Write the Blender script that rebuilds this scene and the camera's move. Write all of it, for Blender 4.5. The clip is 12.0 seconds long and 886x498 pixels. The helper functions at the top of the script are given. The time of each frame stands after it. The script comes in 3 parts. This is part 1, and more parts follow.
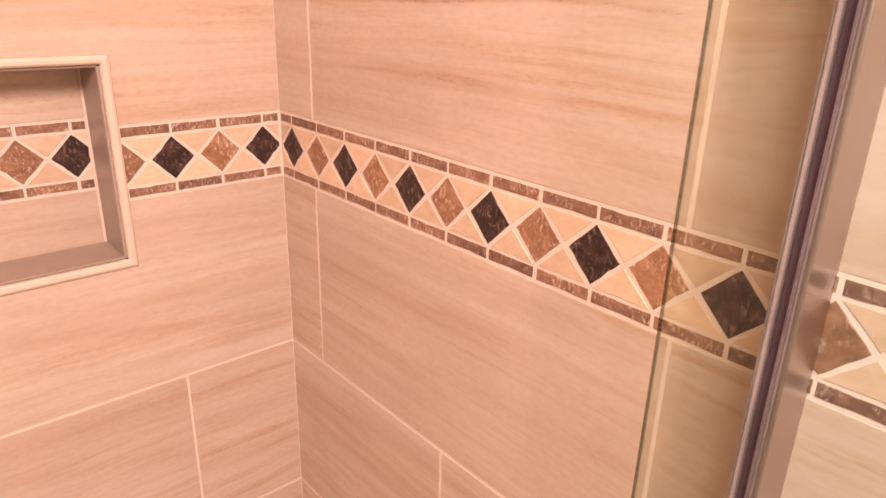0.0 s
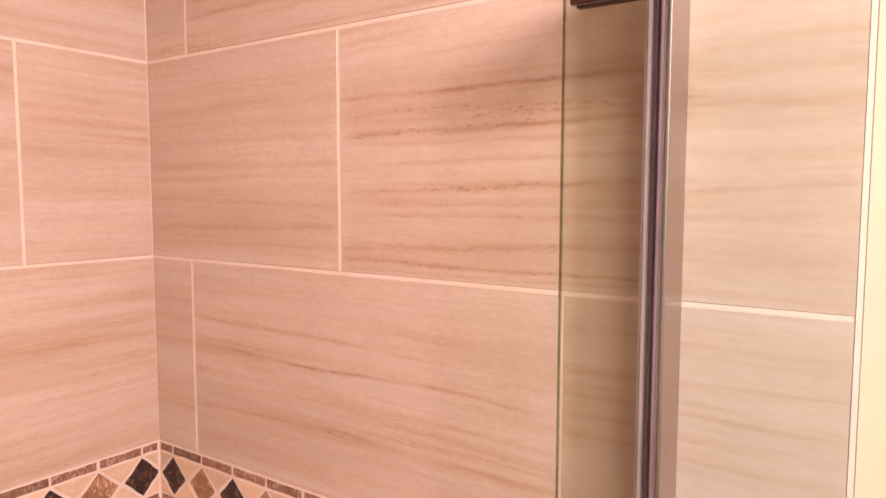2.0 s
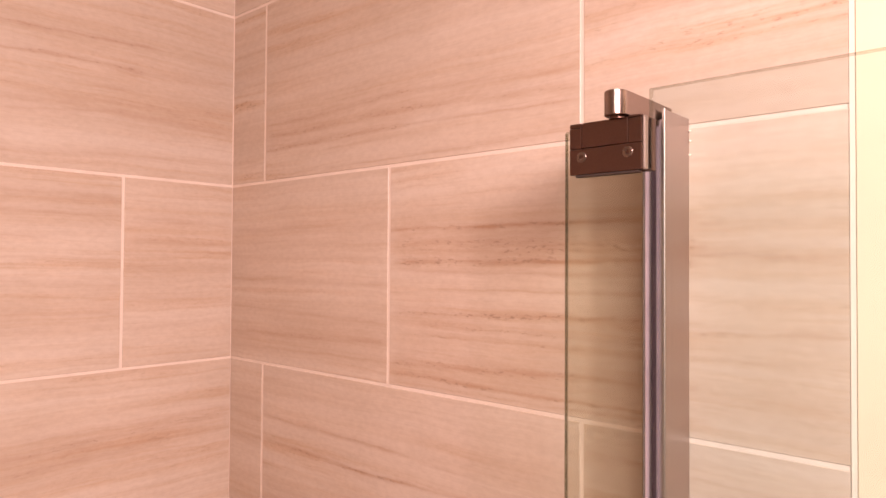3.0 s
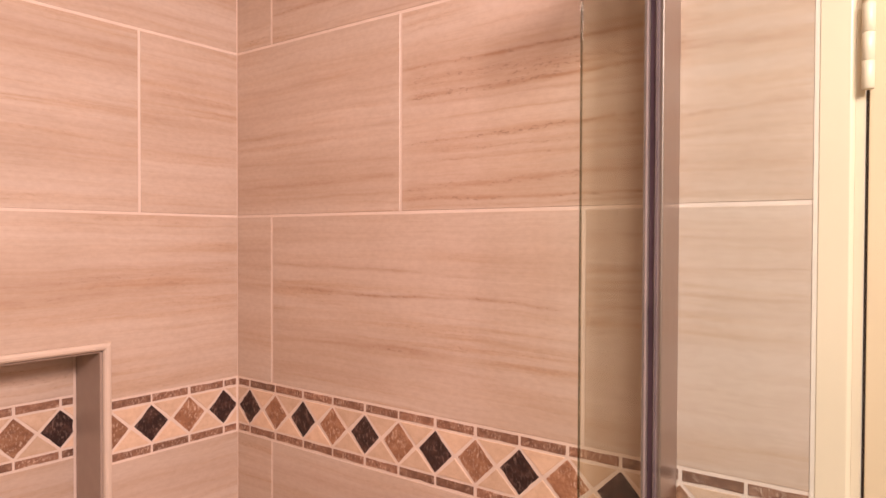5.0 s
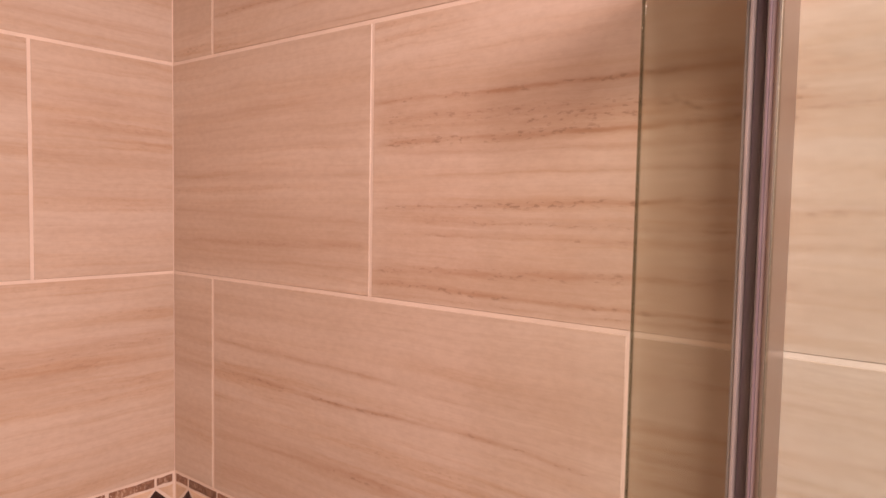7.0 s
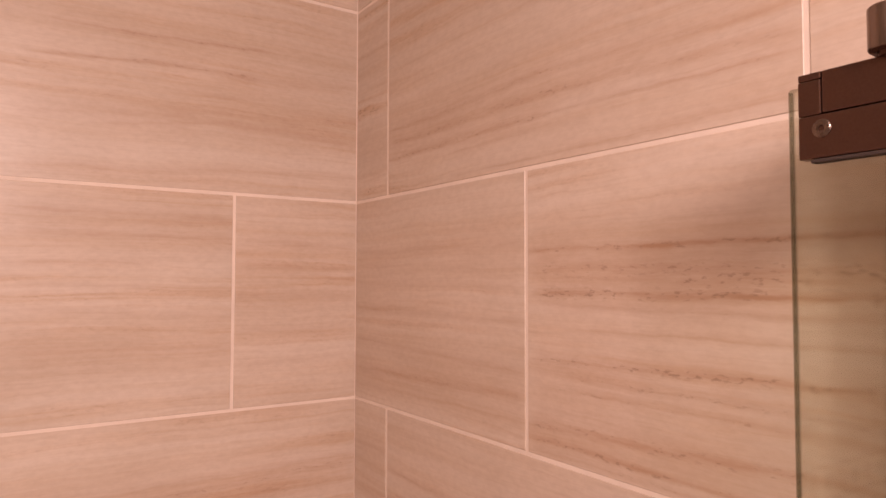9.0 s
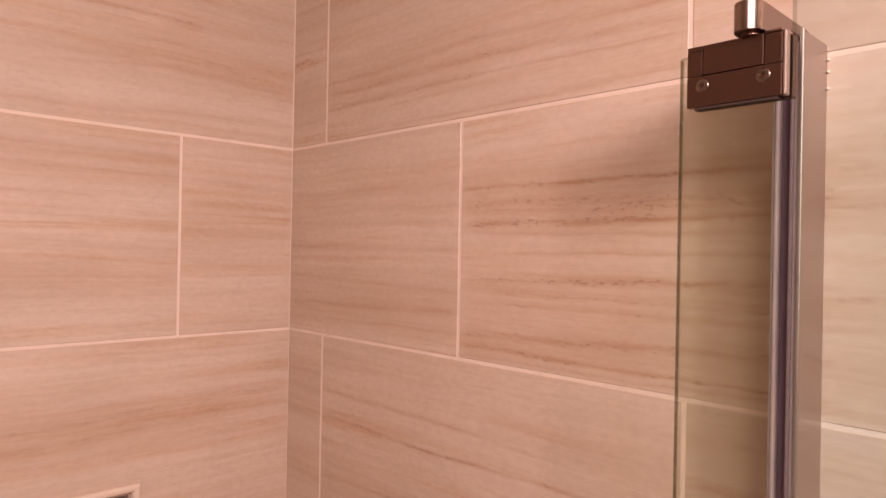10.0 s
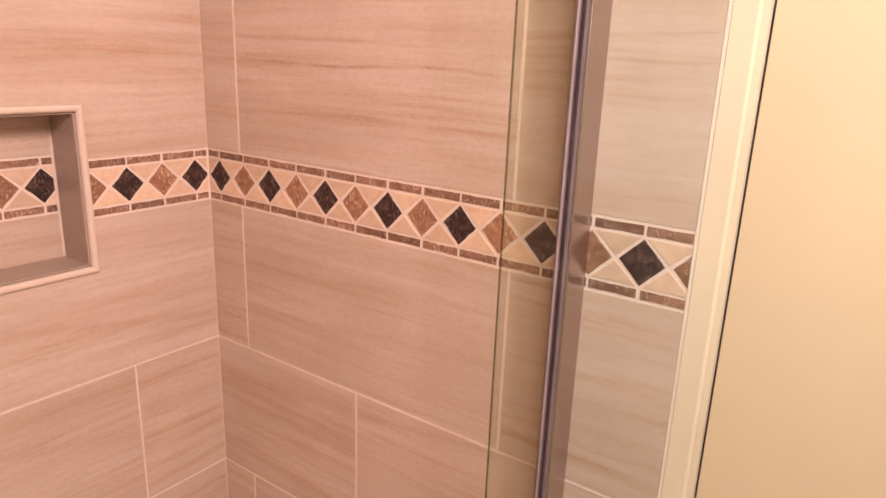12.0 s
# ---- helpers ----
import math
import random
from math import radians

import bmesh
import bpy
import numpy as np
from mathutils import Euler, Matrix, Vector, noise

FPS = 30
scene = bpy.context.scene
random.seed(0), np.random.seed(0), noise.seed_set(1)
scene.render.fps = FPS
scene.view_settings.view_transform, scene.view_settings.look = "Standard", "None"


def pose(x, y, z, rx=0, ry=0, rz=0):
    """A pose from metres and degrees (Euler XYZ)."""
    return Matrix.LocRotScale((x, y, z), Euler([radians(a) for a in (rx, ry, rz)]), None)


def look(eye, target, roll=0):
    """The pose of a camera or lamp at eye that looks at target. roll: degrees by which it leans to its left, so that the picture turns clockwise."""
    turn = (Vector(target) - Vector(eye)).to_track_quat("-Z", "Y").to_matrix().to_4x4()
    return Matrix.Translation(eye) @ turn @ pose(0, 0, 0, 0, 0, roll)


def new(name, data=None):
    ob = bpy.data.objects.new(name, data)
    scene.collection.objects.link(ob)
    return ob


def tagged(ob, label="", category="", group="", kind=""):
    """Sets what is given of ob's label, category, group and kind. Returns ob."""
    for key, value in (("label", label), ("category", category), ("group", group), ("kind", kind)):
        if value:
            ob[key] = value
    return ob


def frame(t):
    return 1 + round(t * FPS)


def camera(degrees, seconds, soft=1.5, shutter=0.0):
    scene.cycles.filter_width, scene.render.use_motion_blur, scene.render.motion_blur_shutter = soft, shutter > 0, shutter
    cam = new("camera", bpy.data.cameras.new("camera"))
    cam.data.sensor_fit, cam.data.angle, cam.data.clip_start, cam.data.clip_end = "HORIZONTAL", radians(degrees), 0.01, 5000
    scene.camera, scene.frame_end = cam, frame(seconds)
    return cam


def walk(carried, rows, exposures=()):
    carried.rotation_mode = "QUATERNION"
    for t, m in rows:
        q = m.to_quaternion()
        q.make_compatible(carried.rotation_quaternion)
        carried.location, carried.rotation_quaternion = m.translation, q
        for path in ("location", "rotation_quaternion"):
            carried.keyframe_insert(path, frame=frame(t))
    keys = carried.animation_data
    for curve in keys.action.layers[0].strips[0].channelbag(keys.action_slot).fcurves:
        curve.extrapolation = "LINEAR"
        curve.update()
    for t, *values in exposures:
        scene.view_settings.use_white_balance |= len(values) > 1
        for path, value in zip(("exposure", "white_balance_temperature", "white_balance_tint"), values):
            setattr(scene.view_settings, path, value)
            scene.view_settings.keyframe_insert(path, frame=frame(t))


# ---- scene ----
cam = camera(66.6, 12.0)
PATH = [
    (0, (-0.518, -0.983, 1.489), (0.724, 0.413, 0.776), 1.6),
    (0.5, (-0.574, -0.973, 1.554), (0.847, 0.344, 1.056), 2.3),
    (1, (-0.616, -0.966, 1.605), (0.883, 0.318, 1.279), 1.5),
    (1.5, (-0.631, -0.961, 1.634), (0.963, 0.222, 1.391), 1.6),
    (2, (-0.635, -0.999, 1.71), (1.013, 0.122, 1.55), 0.1),
    (2.5, (-0.644, -1.053, 1.773), (0.948, 0.157, 1.735), -0.3),
    (2.7, (-0.647, -1.069, 1.788), (0.903, 0.195, 1.791), -0.0),
    (4.3, (-0.753, -1.169, 1.674), (0.638, 0.263, 1.726), 0.1),
    (4.5, (-0.771, -1.158, 1.652), (0.68, 0.217, 1.697), 0.2),
    (5, (-0.791, -1.087, 1.572), (0.805, 0.116, 1.537), 0.2),
    (5.5, (-0.792, -1.03, 1.561), (0.891, 0.036, 1.386), 0.0),
    (6, (-0.721, -0.994, 1.622), (0.996, 0.006, 1.398), -0.1),
    (6.5, (-0.641, -0.959, 1.695), (1.095, 0.014, 1.494), 1.1),
    (7, (-0.545, -0.939, 1.713), (1.027, 0.292, 1.593), 1.1),
    (7.5, (-0.498, -0.944, 1.763), (0.872, 0.514, 1.724), -0.1),
    (7.7, (-0.484, -0.943, 1.781), (0.786, 0.603, 1.785), -0.8),
    (9.3, (-0.485, -0.984, 1.798), (0.632, 0.672, 1.887), 0.1),
    (9.5, (-0.498, -1.001, 1.787), (0.676, 0.616, 1.866), 0.5),
    (10, (-0.617, -1.018, 1.748), (0.77, 0.422, 1.754), 1.1),
    (10.5, (-0.73, -1.034, 1.696), (0.846, 0.195, 1.609), 1.1),
    (11, (-0.811, -1.049, 1.646), (0.85, 0.041, 1.417), 0.8),
    (11.5, (-0.827, -1.095, 1.569), (0.843, -0.062, 1.192), 0.4),
    (12, (-0.838, -1.182, 1.503), (0.735, -0.076, 0.951), 2.2),
]
EXPOSURES = [(0.0, 0.4, 6750, 10), (1.0, 0.14, 6520, 10), (2.0, 0.08, 6270, 10), (2.5, 0.04, 6150, 10), (4.4, -0.17, 6500, 10), (5.5, -0.03, 6450, 10), (7.0, -0.32, 6550, 10), (7.6, -0.25, 6500, 10), (9.5, -0.46, 6400, 10), (10.7, -0.2, 6350, 10), (12.0, 0.06, 6500, 10)]
walk(cam, [(t, look(eye, target, roll)) for t, eye, target, roll in PATH], EXPOSURES)

# ---- light ----
world = bpy.data.worlds.new("world")
scene.world = world
world.use_nodes = True
world.node_tree.nodes["Background"].inputs[0].default_value = (1.0, 0.8, 0.6, 1)
world.node_tree.nodes["Background"].inputs[1].default_value = 0.02


def area_lamp(name, eye, target, power, wide, high, colour):
    data = bpy.data.lights.new(name, "AREA")
    data.shape, data.size, data.size_y = "RECTANGLE", wide, high
    data.energy, data.color = power, colour
    ob = new(name, data)
    ob.matrix_world = look(eye, target)
    return ob


# unseen lights: a wide soft one, and a narrow one added for crisper shadows
area_lamp("bathroom_light", (-0.87, -1.62, 2.24), (-0.1, -0.65, 0.55), 29.8, 0.8, 0.3, (1.0, 0.730, 0.695))
area_lamp("narrow_bathroom_light", (-0.66, -1.745, 2.20), (-0.2, -0.5, 0.8), 10.5, 0.08, 0.40, (1.0, 0.730, 0.695))


# ---- materials ----
def material(name):
    m = bpy.data.materials.new(name)
    m.use_nodes = True
    n = m.node_tree.nodes
    return m, n, m.node_tree.links, n["Principled BSDF"]


def node(n, kind, **values):
    made = n.new(kind)
    for key, value in values.items():
        made.inputs[key].default_value = value
    return made


def maths(n, l, op, a, b):
    made = n.new("ShaderNodeMath")
    made.operation = op
    for i, v in ((0, a), (1, b)):
        if isinstance(v, (int, float)):
            made.inputs[i].default_value = v
        else:
            l.new(v, made.inputs[i])
    return made.outputs[0]


def ramp(n, l, fac, stops):
    made = n.new("ShaderNodeValToRGB")
    el = made.color_ramp.elements
    while len(el) < len(stops):
        el.new(0.5)
    for e, (p, c) in zip(el, stops):
        e.position, e.color = p, (*c, 1)
    l.new(fac, made.inputs[0])
    return made.outputs[0]


def mix(n, l, kind, fac, a, b):
    made = n.new("ShaderNodeMix")
    made.data_type, made.blend_type = "RGBA", kind
    for i, v in ((0, fac), (6, a), (7, b)):
        if isinstance(v, (int, float)):
            made.inputs[i].default_value = v
        elif isinstance(v, tuple):
            made.inputs[i].default_value = (*v, 1)
        else:
            l.new(v, made.inputs[i])
    return made.outputs[2]


def scaled_noise(n, l, vec, scale, size, detail=3.0, rough=0.55):
    mp = n.new("ShaderNodeMapping")
    mp.inputs["Scale"].default_value = scale
    l.new(vec, mp.inputs["Vector"])
    t = node(n, "ShaderNodeTexNoise", Scale=size, Detail=detail, Roughness=rough)
    l.new(mp.outputs[0], t.inputs["Vector"])
    return t.outputs[0]


def smooth_step(n, l, value, lo, hi):
    made = n.new("ShaderNodeMapRange")
    made.interpolation_type = "SMOOTHSTEP"
    made.inputs["From Min"].default_value, made.inputs["From Max"].default_value = lo, hi
    l.new(value, made.inputs["Value"])
    return made.outputs[0]


def tile_material(name="veined_tile", veins=(), at=(0.0, 0.0)):
    """Honed porcelain with fine level veins; a tile's own strong veins are given along the wall."""
    m, n, l, p = material(name)
    tc, oi = n.new("ShaderNodeTexCoord"), n.new("ShaderNodeObjectInfo")
    shift = n.new("ShaderNodeVectorMath")
    shift.operation = "MULTIPLY_ADD"
    l.new(oi.outputs["Random"], shift.inputs[0])
    shift.inputs[1].default_value = (37.0, 91.0, 53.0)
    l.new(tc.outputs["Object"], shift.inputs[2])
    vec = shift.outputs[0]
    # the veins rise and fall gently, with a ragged edge
    sway = maths(n, l, "MULTIPLY", maths(n, l, "SUBTRACT", scaled_noise(n, l, vec, (4.0, 7.0, 1.0), 1.0, 2.0), 0.5), 0.020)
    rag = maths(n, l, "MULTIPLY", maths(n, l, "SUBTRACT", scaled_noise(n, l, vec, (45.0, 90.0, 1.0), 1.0, 3.0), 0.5), 0.0042)
    offset = maths(n, l, "ADD", sway, rag)
    warp = n.new("ShaderNodeCombineXYZ")
    l.new(offset, warp.inputs[1])
    bent = n.new("ShaderNodeVectorMath")
    bent.operation = "ADD"
    l.new(vec, bent.inputs[0])
    l.new(warp.outputs[0], bent.inputs[1])
    v = bent.outputs[0]
    broad = scaled_noise(n, l, v, (0.9, 13.0, 1.0), 1.0, 2.0, 0.5)
    bands = scaled_noise(n, l, v, (1.3, 62.0, 1.0), 1.0, 4.0, 0.6)
    fine = scaled_noise(n, l, v, (9.0, 420.0, 1.0), 1.0, 3.0, 0.6)
    cloud = scaled_noise(n, l, vec, (6.0, 9.0, 1.0), 1.0, 4.0, 0.55)
    mottle = scaled_noise(n, l, vec, (90.0, 160.0, 1.0), 1.0, 3.0, 0.6)
    streaks = scaled_noise(n, l, v, (3.4, 70.0, 1.0), 1.0, 3.5, 0.56)
    cluster = ramp(n, l, scaled_noise(n, l, v, (1.6, 12.0, 1.0), 1.0, 2.5, 0.55), [(0.40, (0, 0, 0)), (0.62, (1, 1, 1))])
    base = ramp(n, l, broad, [(0.30, (0.560, 0.440, 0.348)), (0.48, (0.592, 0.477, 0.388)), (0.66, (0.620, 0.512, 0.425))])
    bcol = ramp(n, l, bands, [(0.30, (0.89, 0.78, 0.66)), (0.44, (0.96, 0.92, 0.87)), (0.58, (1.03, 1.03, 1.03))])
    col = mix(n, l, "MULTIPLY", 0.50, base, bcol)
    scol = ramp(n, l, streaks, [(0.32, (0.84, 0.64, 0.46)), (0.45, (0.970, 0.900, 0.82)), (0.54, (1.02, 1.02, 1.02))])
    much = 0.44 if veins else 0.66
    col = mix(n, l, "MULTIPLY", maths(n, l, "ADD", maths(n, l, "MULTIPLY", cluster, much), 0.06), col, scol)
    fcol = ramp(n, l, fine, [(0.32, (0.90, 0.875, 0.845)), (0.55, (1.0, 1.0, 1.0))])
    col = mix(n, l, "MULTIPLY", 0.36, col, fcol)
    ccol = ramp(n, l, cloud, [(0.30, (0.945, 0.94, 0.93)), (0.70, (1.035, 1.035, 1.035))])
    col = mix(n, l, "MULTIPLY", 1.0, col, ccol)
    mcol = ramp(n, l, mottle, [(0.32, (0.935, 0.915, 0.90)), (0.62, (1.02, 1.02, 1.02))])
    col = mix(n, l, "MULTIPLY", 0.8, col, mcol)
    pores = scaled_noise(n, l, v, (120.0, 330.0, 1.0), 1.0, 2.0, 0.5)
    pm = ramp(n, l, pores, [(0.57, (0, 0, 0)), (0.68, (1, 1, 1))])
    where = maths(n, l, "MULTIPLY", cluster, ramp(n, l, streaks, [(0.38, (1, 1, 1)), (0.49, (0, 0, 0))]))
    if veins:
        sep = n.new("ShaderNodeSeparateXYZ")
        l.new(tc.outputs["Object"], sep.inputs[0])
        x = sep.outputs[0]
        y = maths(n, l, "ADD", sep.outputs[1], maths(n, l, "ADD", maths(n, l, "MULTIPLY", sway, 0.45), rag))
        total = None
        for u0, v0, u1, v1, strength, width in veins:
            slope = (v1 - v0) / (u1 - u0)
            rise = v0 - at[1] - slope * (u0 - at[0])
            off = maths(n, l, "SUBTRACT", y, maths(n, l, "ADD", maths(n, l, "MULTIPLY", x, slope), rise))
            off = maths(n, l, "MULTIPLY", off, 1.0 / (width * 1.25))
            core = maths(n, l, "POWER", maths(n, l, "ADD", maths(n, l, "MULTIPLY", off, off), 1.0), -0.95)
            ends = maths(n, l, "MULTIPLY", smooth_step(n, l, x, u0 - at[0] - 0.03, u0 - at[0] + 0.02), smooth_step(n, l, x, u1 - at[0] + 0.03, u1 - at[0] - 0.02))
            one = maths(n, l, "MULTIPLY", maths(n, l, "MULTIPLY", core, ends), strength)
            total = one if total is None else maths(n, l, "ADD", total, one)
        thick = ramp(n, l, scaled_noise(n, l, v, (13.0, 130.0, 1.0), 1.0, 4.0, 0.65), [(0.32, (0.42, 0.42, 0.42)), (0.66, (1, 1, 1))])
        vein = maths(n, l, "MINIMUM", maths(n, l, "MULTIPLY", total, thick), 1.0)
        col = mix(n, l, "MIX", maths(n, l, "MULTIPLY", vein, 0.98), col, (0.410, 0.245, 0.150))
        where = maths(n, l, "ADD", maths(n, l, "MULTIPLY", where, 0.4), smooth_step(n, l, total, 0.35, 0.85))
    # pin-prick pores strung along the veins
    col = mix(n, l, "MIX", maths(n, l, "MULTIPLY", maths(n, l, "MULTIPLY", pm, where), 0.5), col, (0.23, 0.14, 0.09))
    one = maths(n, l, "ADD", maths(n, l, "MULTIPLY", oi.outputs["Random"], 0.05), 0.985)
    hsv = n.new("ShaderNodeHueSaturation")
    l.new(one, hsv.inputs["Value"])
    l.new(col, hsv.inputs["Color"])
    l.new(hsv.outputs[0], p.inputs["Base Color"])
    l.new(maths(n, l, "ADD", maths(n, l, "MULTIPLY", cloud, 0.16), 0.30), p.inputs["Roughness"])
    bump = node(n, "ShaderNodeBump", Strength=0.10, Distance=0.0006)
    l.new(fine, bump.inputs["Height"])
    l.new(bump.outputs[0], p.inputs["Normal"])
    p.inputs["Specular IOR Level"].default_value = 0.42
    return m


def stone_material(name, dark, mid, light, fill, amount, size=1.0, gloss=0.45, spread=0.38, relief=0.6):
    """Tumbled stone: cloudy body, holes and filled pits; each piece a little different."""
    m, n, l, p = material(name)
    tc, oi = n.new("ShaderNodeTexCoord"), n.new("ShaderNodeObjectInfo")
    shift = n.new("ShaderNodeVectorMath")
    shift.operation = "MULTIPLY_ADD"
    l.new(oi.outputs["Random"], shift.inputs[0])
    shift.inputs[1].default_value = (31.0, 57.0, 83.0)
    l.new(tc.outputs["Object"], shift.inputs[2])
    vec = shift.outputs[0]
    body = scaled_noise(n, l, vec, (60 * size, 75 * size, 60), 1.0, 5.0, 0.65)
    col = ramp(n, l, body, [(0.30, dark), (0.50, mid), (0.72, light)])
    pits = scaled_noise(n, l, vec, (240 * size, 120 * size, 200), 1.0, 4.0, 0.7)
    pm = ramp(n, l, pits, [(0.53, (0, 0, 0)), (0.61, (1, 1, 1))])
    some = ramp(n, l, scaled_noise(n, l, vec, (38, 38, 38), 1.0, 2.0), [(0.40, (0, 0, 0)), (0.56, (1, 1, 1))])
    col = mix(n, l, "MIX", maths(n, l, "MULTIPLY", maths(n, l, "MULTIPLY", pm, some), amount), col, fill)
    hsv = n.new("ShaderNodeHueSaturation")
    l.new(maths(n, l, "ADD", maths(n, l, "MULTIPLY", oi.outputs["Random"], spread), 1.02 - spread / 2), hsv.inputs["Value"])
    l.new(col, hsv.inputs["Color"])
    l.new(hsv.outputs[0], p.inputs["Base Color"])
    l.new(maths(n, l, "ADD", maths(n, l, "MULTIPLY", body, 0.3), gloss - 0.1), p.inputs["Roughness"])
    bump = node(n, "ShaderNodeBump", Strength=relief, Distance=0.0012)
    l.new(maths(n, l, "SUBTRACT", body, maths(n, l, "MULTIPLY", pm, 0.6)), bump.inputs["Height"])
    l.new(bump.outputs[0], p.inputs["Normal"])
    return m


def plain_material(name, colour, rough, vary=0.05, size=14.0, bump=0.06, grain=900.0):
    """Paint, grout or plastic with faint mottling and fine relief."""
    m, n, l, p = material(name)
    tc = n.new("ShaderNodeTexCoord")
    a = scaled_noise(n, l, tc.outputs["Object"], (size,) * 3, 1.0, 4.0)
    b = scaled_noise(n, l, tc.outputs["Object"], (grain,) * 3, 1.0, 2.0)
    lo, hi = tuple(c * (1 - vary) for c in colour), tuple(min(1, c * (1 + vary)) for c in colour)
    l.new(ramp(n, l, a, [(0.3, lo), (0.7, hi)]), p.inputs["Base Color"])
    l.new(maths(n, l, "ADD", maths(n, l, "MULTIPLY", a, 0.12), rough - 0.06), p.inputs["Roughness"])
    bp = node(n, "ShaderNodeBump", Strength=bump, Distance=0.0008)
    l.new(b, bp.inputs["Height"])
    l.new(bp.outputs[0], p.inputs["Normal"])
    return m


def metal_material(name, colour, rough, along=(900, 900, 6)):
    """Brushed nickel, with the brush marks along one axis."""
    m, n, l, p = material(name)
    tc = n.new("ShaderNodeTexCoord")
    a = scaled_noise(n, l, tc.outputs["Object"], along, 1.0, 3.0)
    l.new(ramp(n, l, a, [(0.3, tuple(c * 0.88 for c in colour)), (0.7, colour)]), p.inputs["Base Color"])
    p.inputs["Metallic"].default_value = 1.0
    l.new(maths(n, l, "ADD", maths(n, l, "MULTIPLY", a, 0.12), rough - 0.06), p.inputs["Roughness"])
    bp = node(n, "ShaderNodeBump", Strength=0.025, Distance=0.0003)
    l.new(a, bp.inputs["Height"])
    l.new(bp.outputs[0], p.inputs["Normal"])
    return m


def glass_material(name, tint, gloss=1.0):
    """A clear or tinted sheet: light passes straight on and a little is mirrored."""
    m = bpy.data.materials.new(name)
    m.use_nodes = True
    n, l = m.node_tree.nodes, m.node_tree.links
    n.clear()
    out, mx = n.new("ShaderNodeOutputMaterial"), n.new("ShaderNodeMixShader")
    clear = node(n, "ShaderNodeBsdfTransparent", Color=(*tint, 1))
    mirror = node(n, "ShaderNodeBsdfGlossy", Roughness=0.02, Color=(1, 1, 1, 1))
    facing = node(n, "ShaderNodeLayerWeight", Blend=0.5).outputs["Facing"]
    rim = maths(n, l, "MULTIPLY", maths(n, l, "POWER", facing, 5.0), 0.96)
    l.new(maths(n, l, "MULTIPLY", maths(n, l, "ADD", rim, 0.04), gloss), mx.inputs[0])
    l.new(clear.outputs[0], mx.inputs[1])
    l.new(mirror.outputs[0], mx.inputs[2])
    l.new(mx.outputs[0], out.inputs[0])
    return m


TILE = tile_material()
GROUT = plain_material("grout", (0.76, 0.63, 0.53), 0.8, 0.05, 30, 0.2, 1500)
DARK_STONE = stone_material("dark_marble", (0.016, 0.006, 0.005), (0.034, 0.014, 0.011), (0.11, 0.052, 0.038), (0.36, 0.24, 0.19), 0.5)
BROWN_STONE = stone_material("brown_travertine", (0.20, 0.088, 0.046), (0.315, 0.155, 0.083), (0.44, 0.25, 0.145), (0.66, 0.50, 0.38), 0.72, 1.0, 0.45, 0.62)
STRIP_STONE = stone_material("walnut_travertine", (0.145, 0.068, 0.040), (0.245, 0.127, 0.078), (0.38, 0.225, 0.148), (0.64, 0.49, 0.38), 0.72, 1.3, 0.45, 0.55)
CREAM_STONE = stone_material("cream_travertine", (0.61, 0.43, 0.295), (0.68, 0.495, 0.345), (0.74, 0.555, 0.41), (0.54, 0.385, 0.265), 0.2, 1.0, 0.5, 0.3, 0.2)
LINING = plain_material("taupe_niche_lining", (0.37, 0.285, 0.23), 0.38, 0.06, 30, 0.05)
TRIM = plain_material("cream_trim_glaze", (0.71, 0.585, 0.475), 0.3, 0.03, 20, 0.03)
PAINT = plain_material("cream_gloss_paint", (0.80, 0.675, 0.49), 0.35, 0.025, 9, 0.05, 300)
DOOR_PAINT = plain_material("cream_door_paint", (0.755, 0.588, 0.385), 0.4, 0.025, 6, 0.06, 260)
WALL_PAINT = plain_material("wall_paint", (0.66, 0.60, 0.53), 0.7, 0.03, 5, 0.1, 400)
CEILING_PAINT = plain_material("ceiling_paint", (0.80, 0.77, 0.70), 0.8, 0.02, 5, 0.1, 400)
FLOOR_TILE = plain_material("floor_tile", (0.56, 0.46, 0.37), 0.4, 0.1, 9, 0.08)
CAULK = plain_material("caulk", (0.80, 0.70, 0.58), 0.5, 0.04, 60, 0.1)
NICKEL = metal_material("brushed_nickel", (0.52, 0.425, 0.395), 0.32)
# dark room reflections are put into the hinge and arm metal colours
BRACKET = metal_material("bracket_nickel_dark_reflections", (0.165, 0.092, 0.070), 0.36, (6, 700, 700))
ARM_METAL = metal_material("arm_nickel_dark_reflections", (0.27, 0.20, 0.165), 0.24, (5, 5, 60))
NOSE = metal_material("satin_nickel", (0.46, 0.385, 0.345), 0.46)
STEEL = metal_material("screw_steel", (0.24, 0.175, 0.145), 0.27, (300, 300, 300))
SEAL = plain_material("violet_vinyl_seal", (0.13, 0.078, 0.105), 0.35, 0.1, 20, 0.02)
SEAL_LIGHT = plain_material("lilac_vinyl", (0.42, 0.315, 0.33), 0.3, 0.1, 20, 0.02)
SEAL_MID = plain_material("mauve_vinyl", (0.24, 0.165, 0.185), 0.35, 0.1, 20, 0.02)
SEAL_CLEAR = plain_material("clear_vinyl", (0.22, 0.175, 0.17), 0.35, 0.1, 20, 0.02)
DARK = plain_material("gap_shade_and_gasket", (0.035, 0.02, 0.014), 0.8, 0.1, 20, 0.05)
GLASS = glass_material("clear_glass", (0.930, 0.980, 0.978), 0.5)
SMOKED = glass_material("tinted_glass", (0.916, 0.942, 0.898), 0.95)
EDGE = glass_material("glass_edge", (0.70, 0.71, 0.66), 0.3)


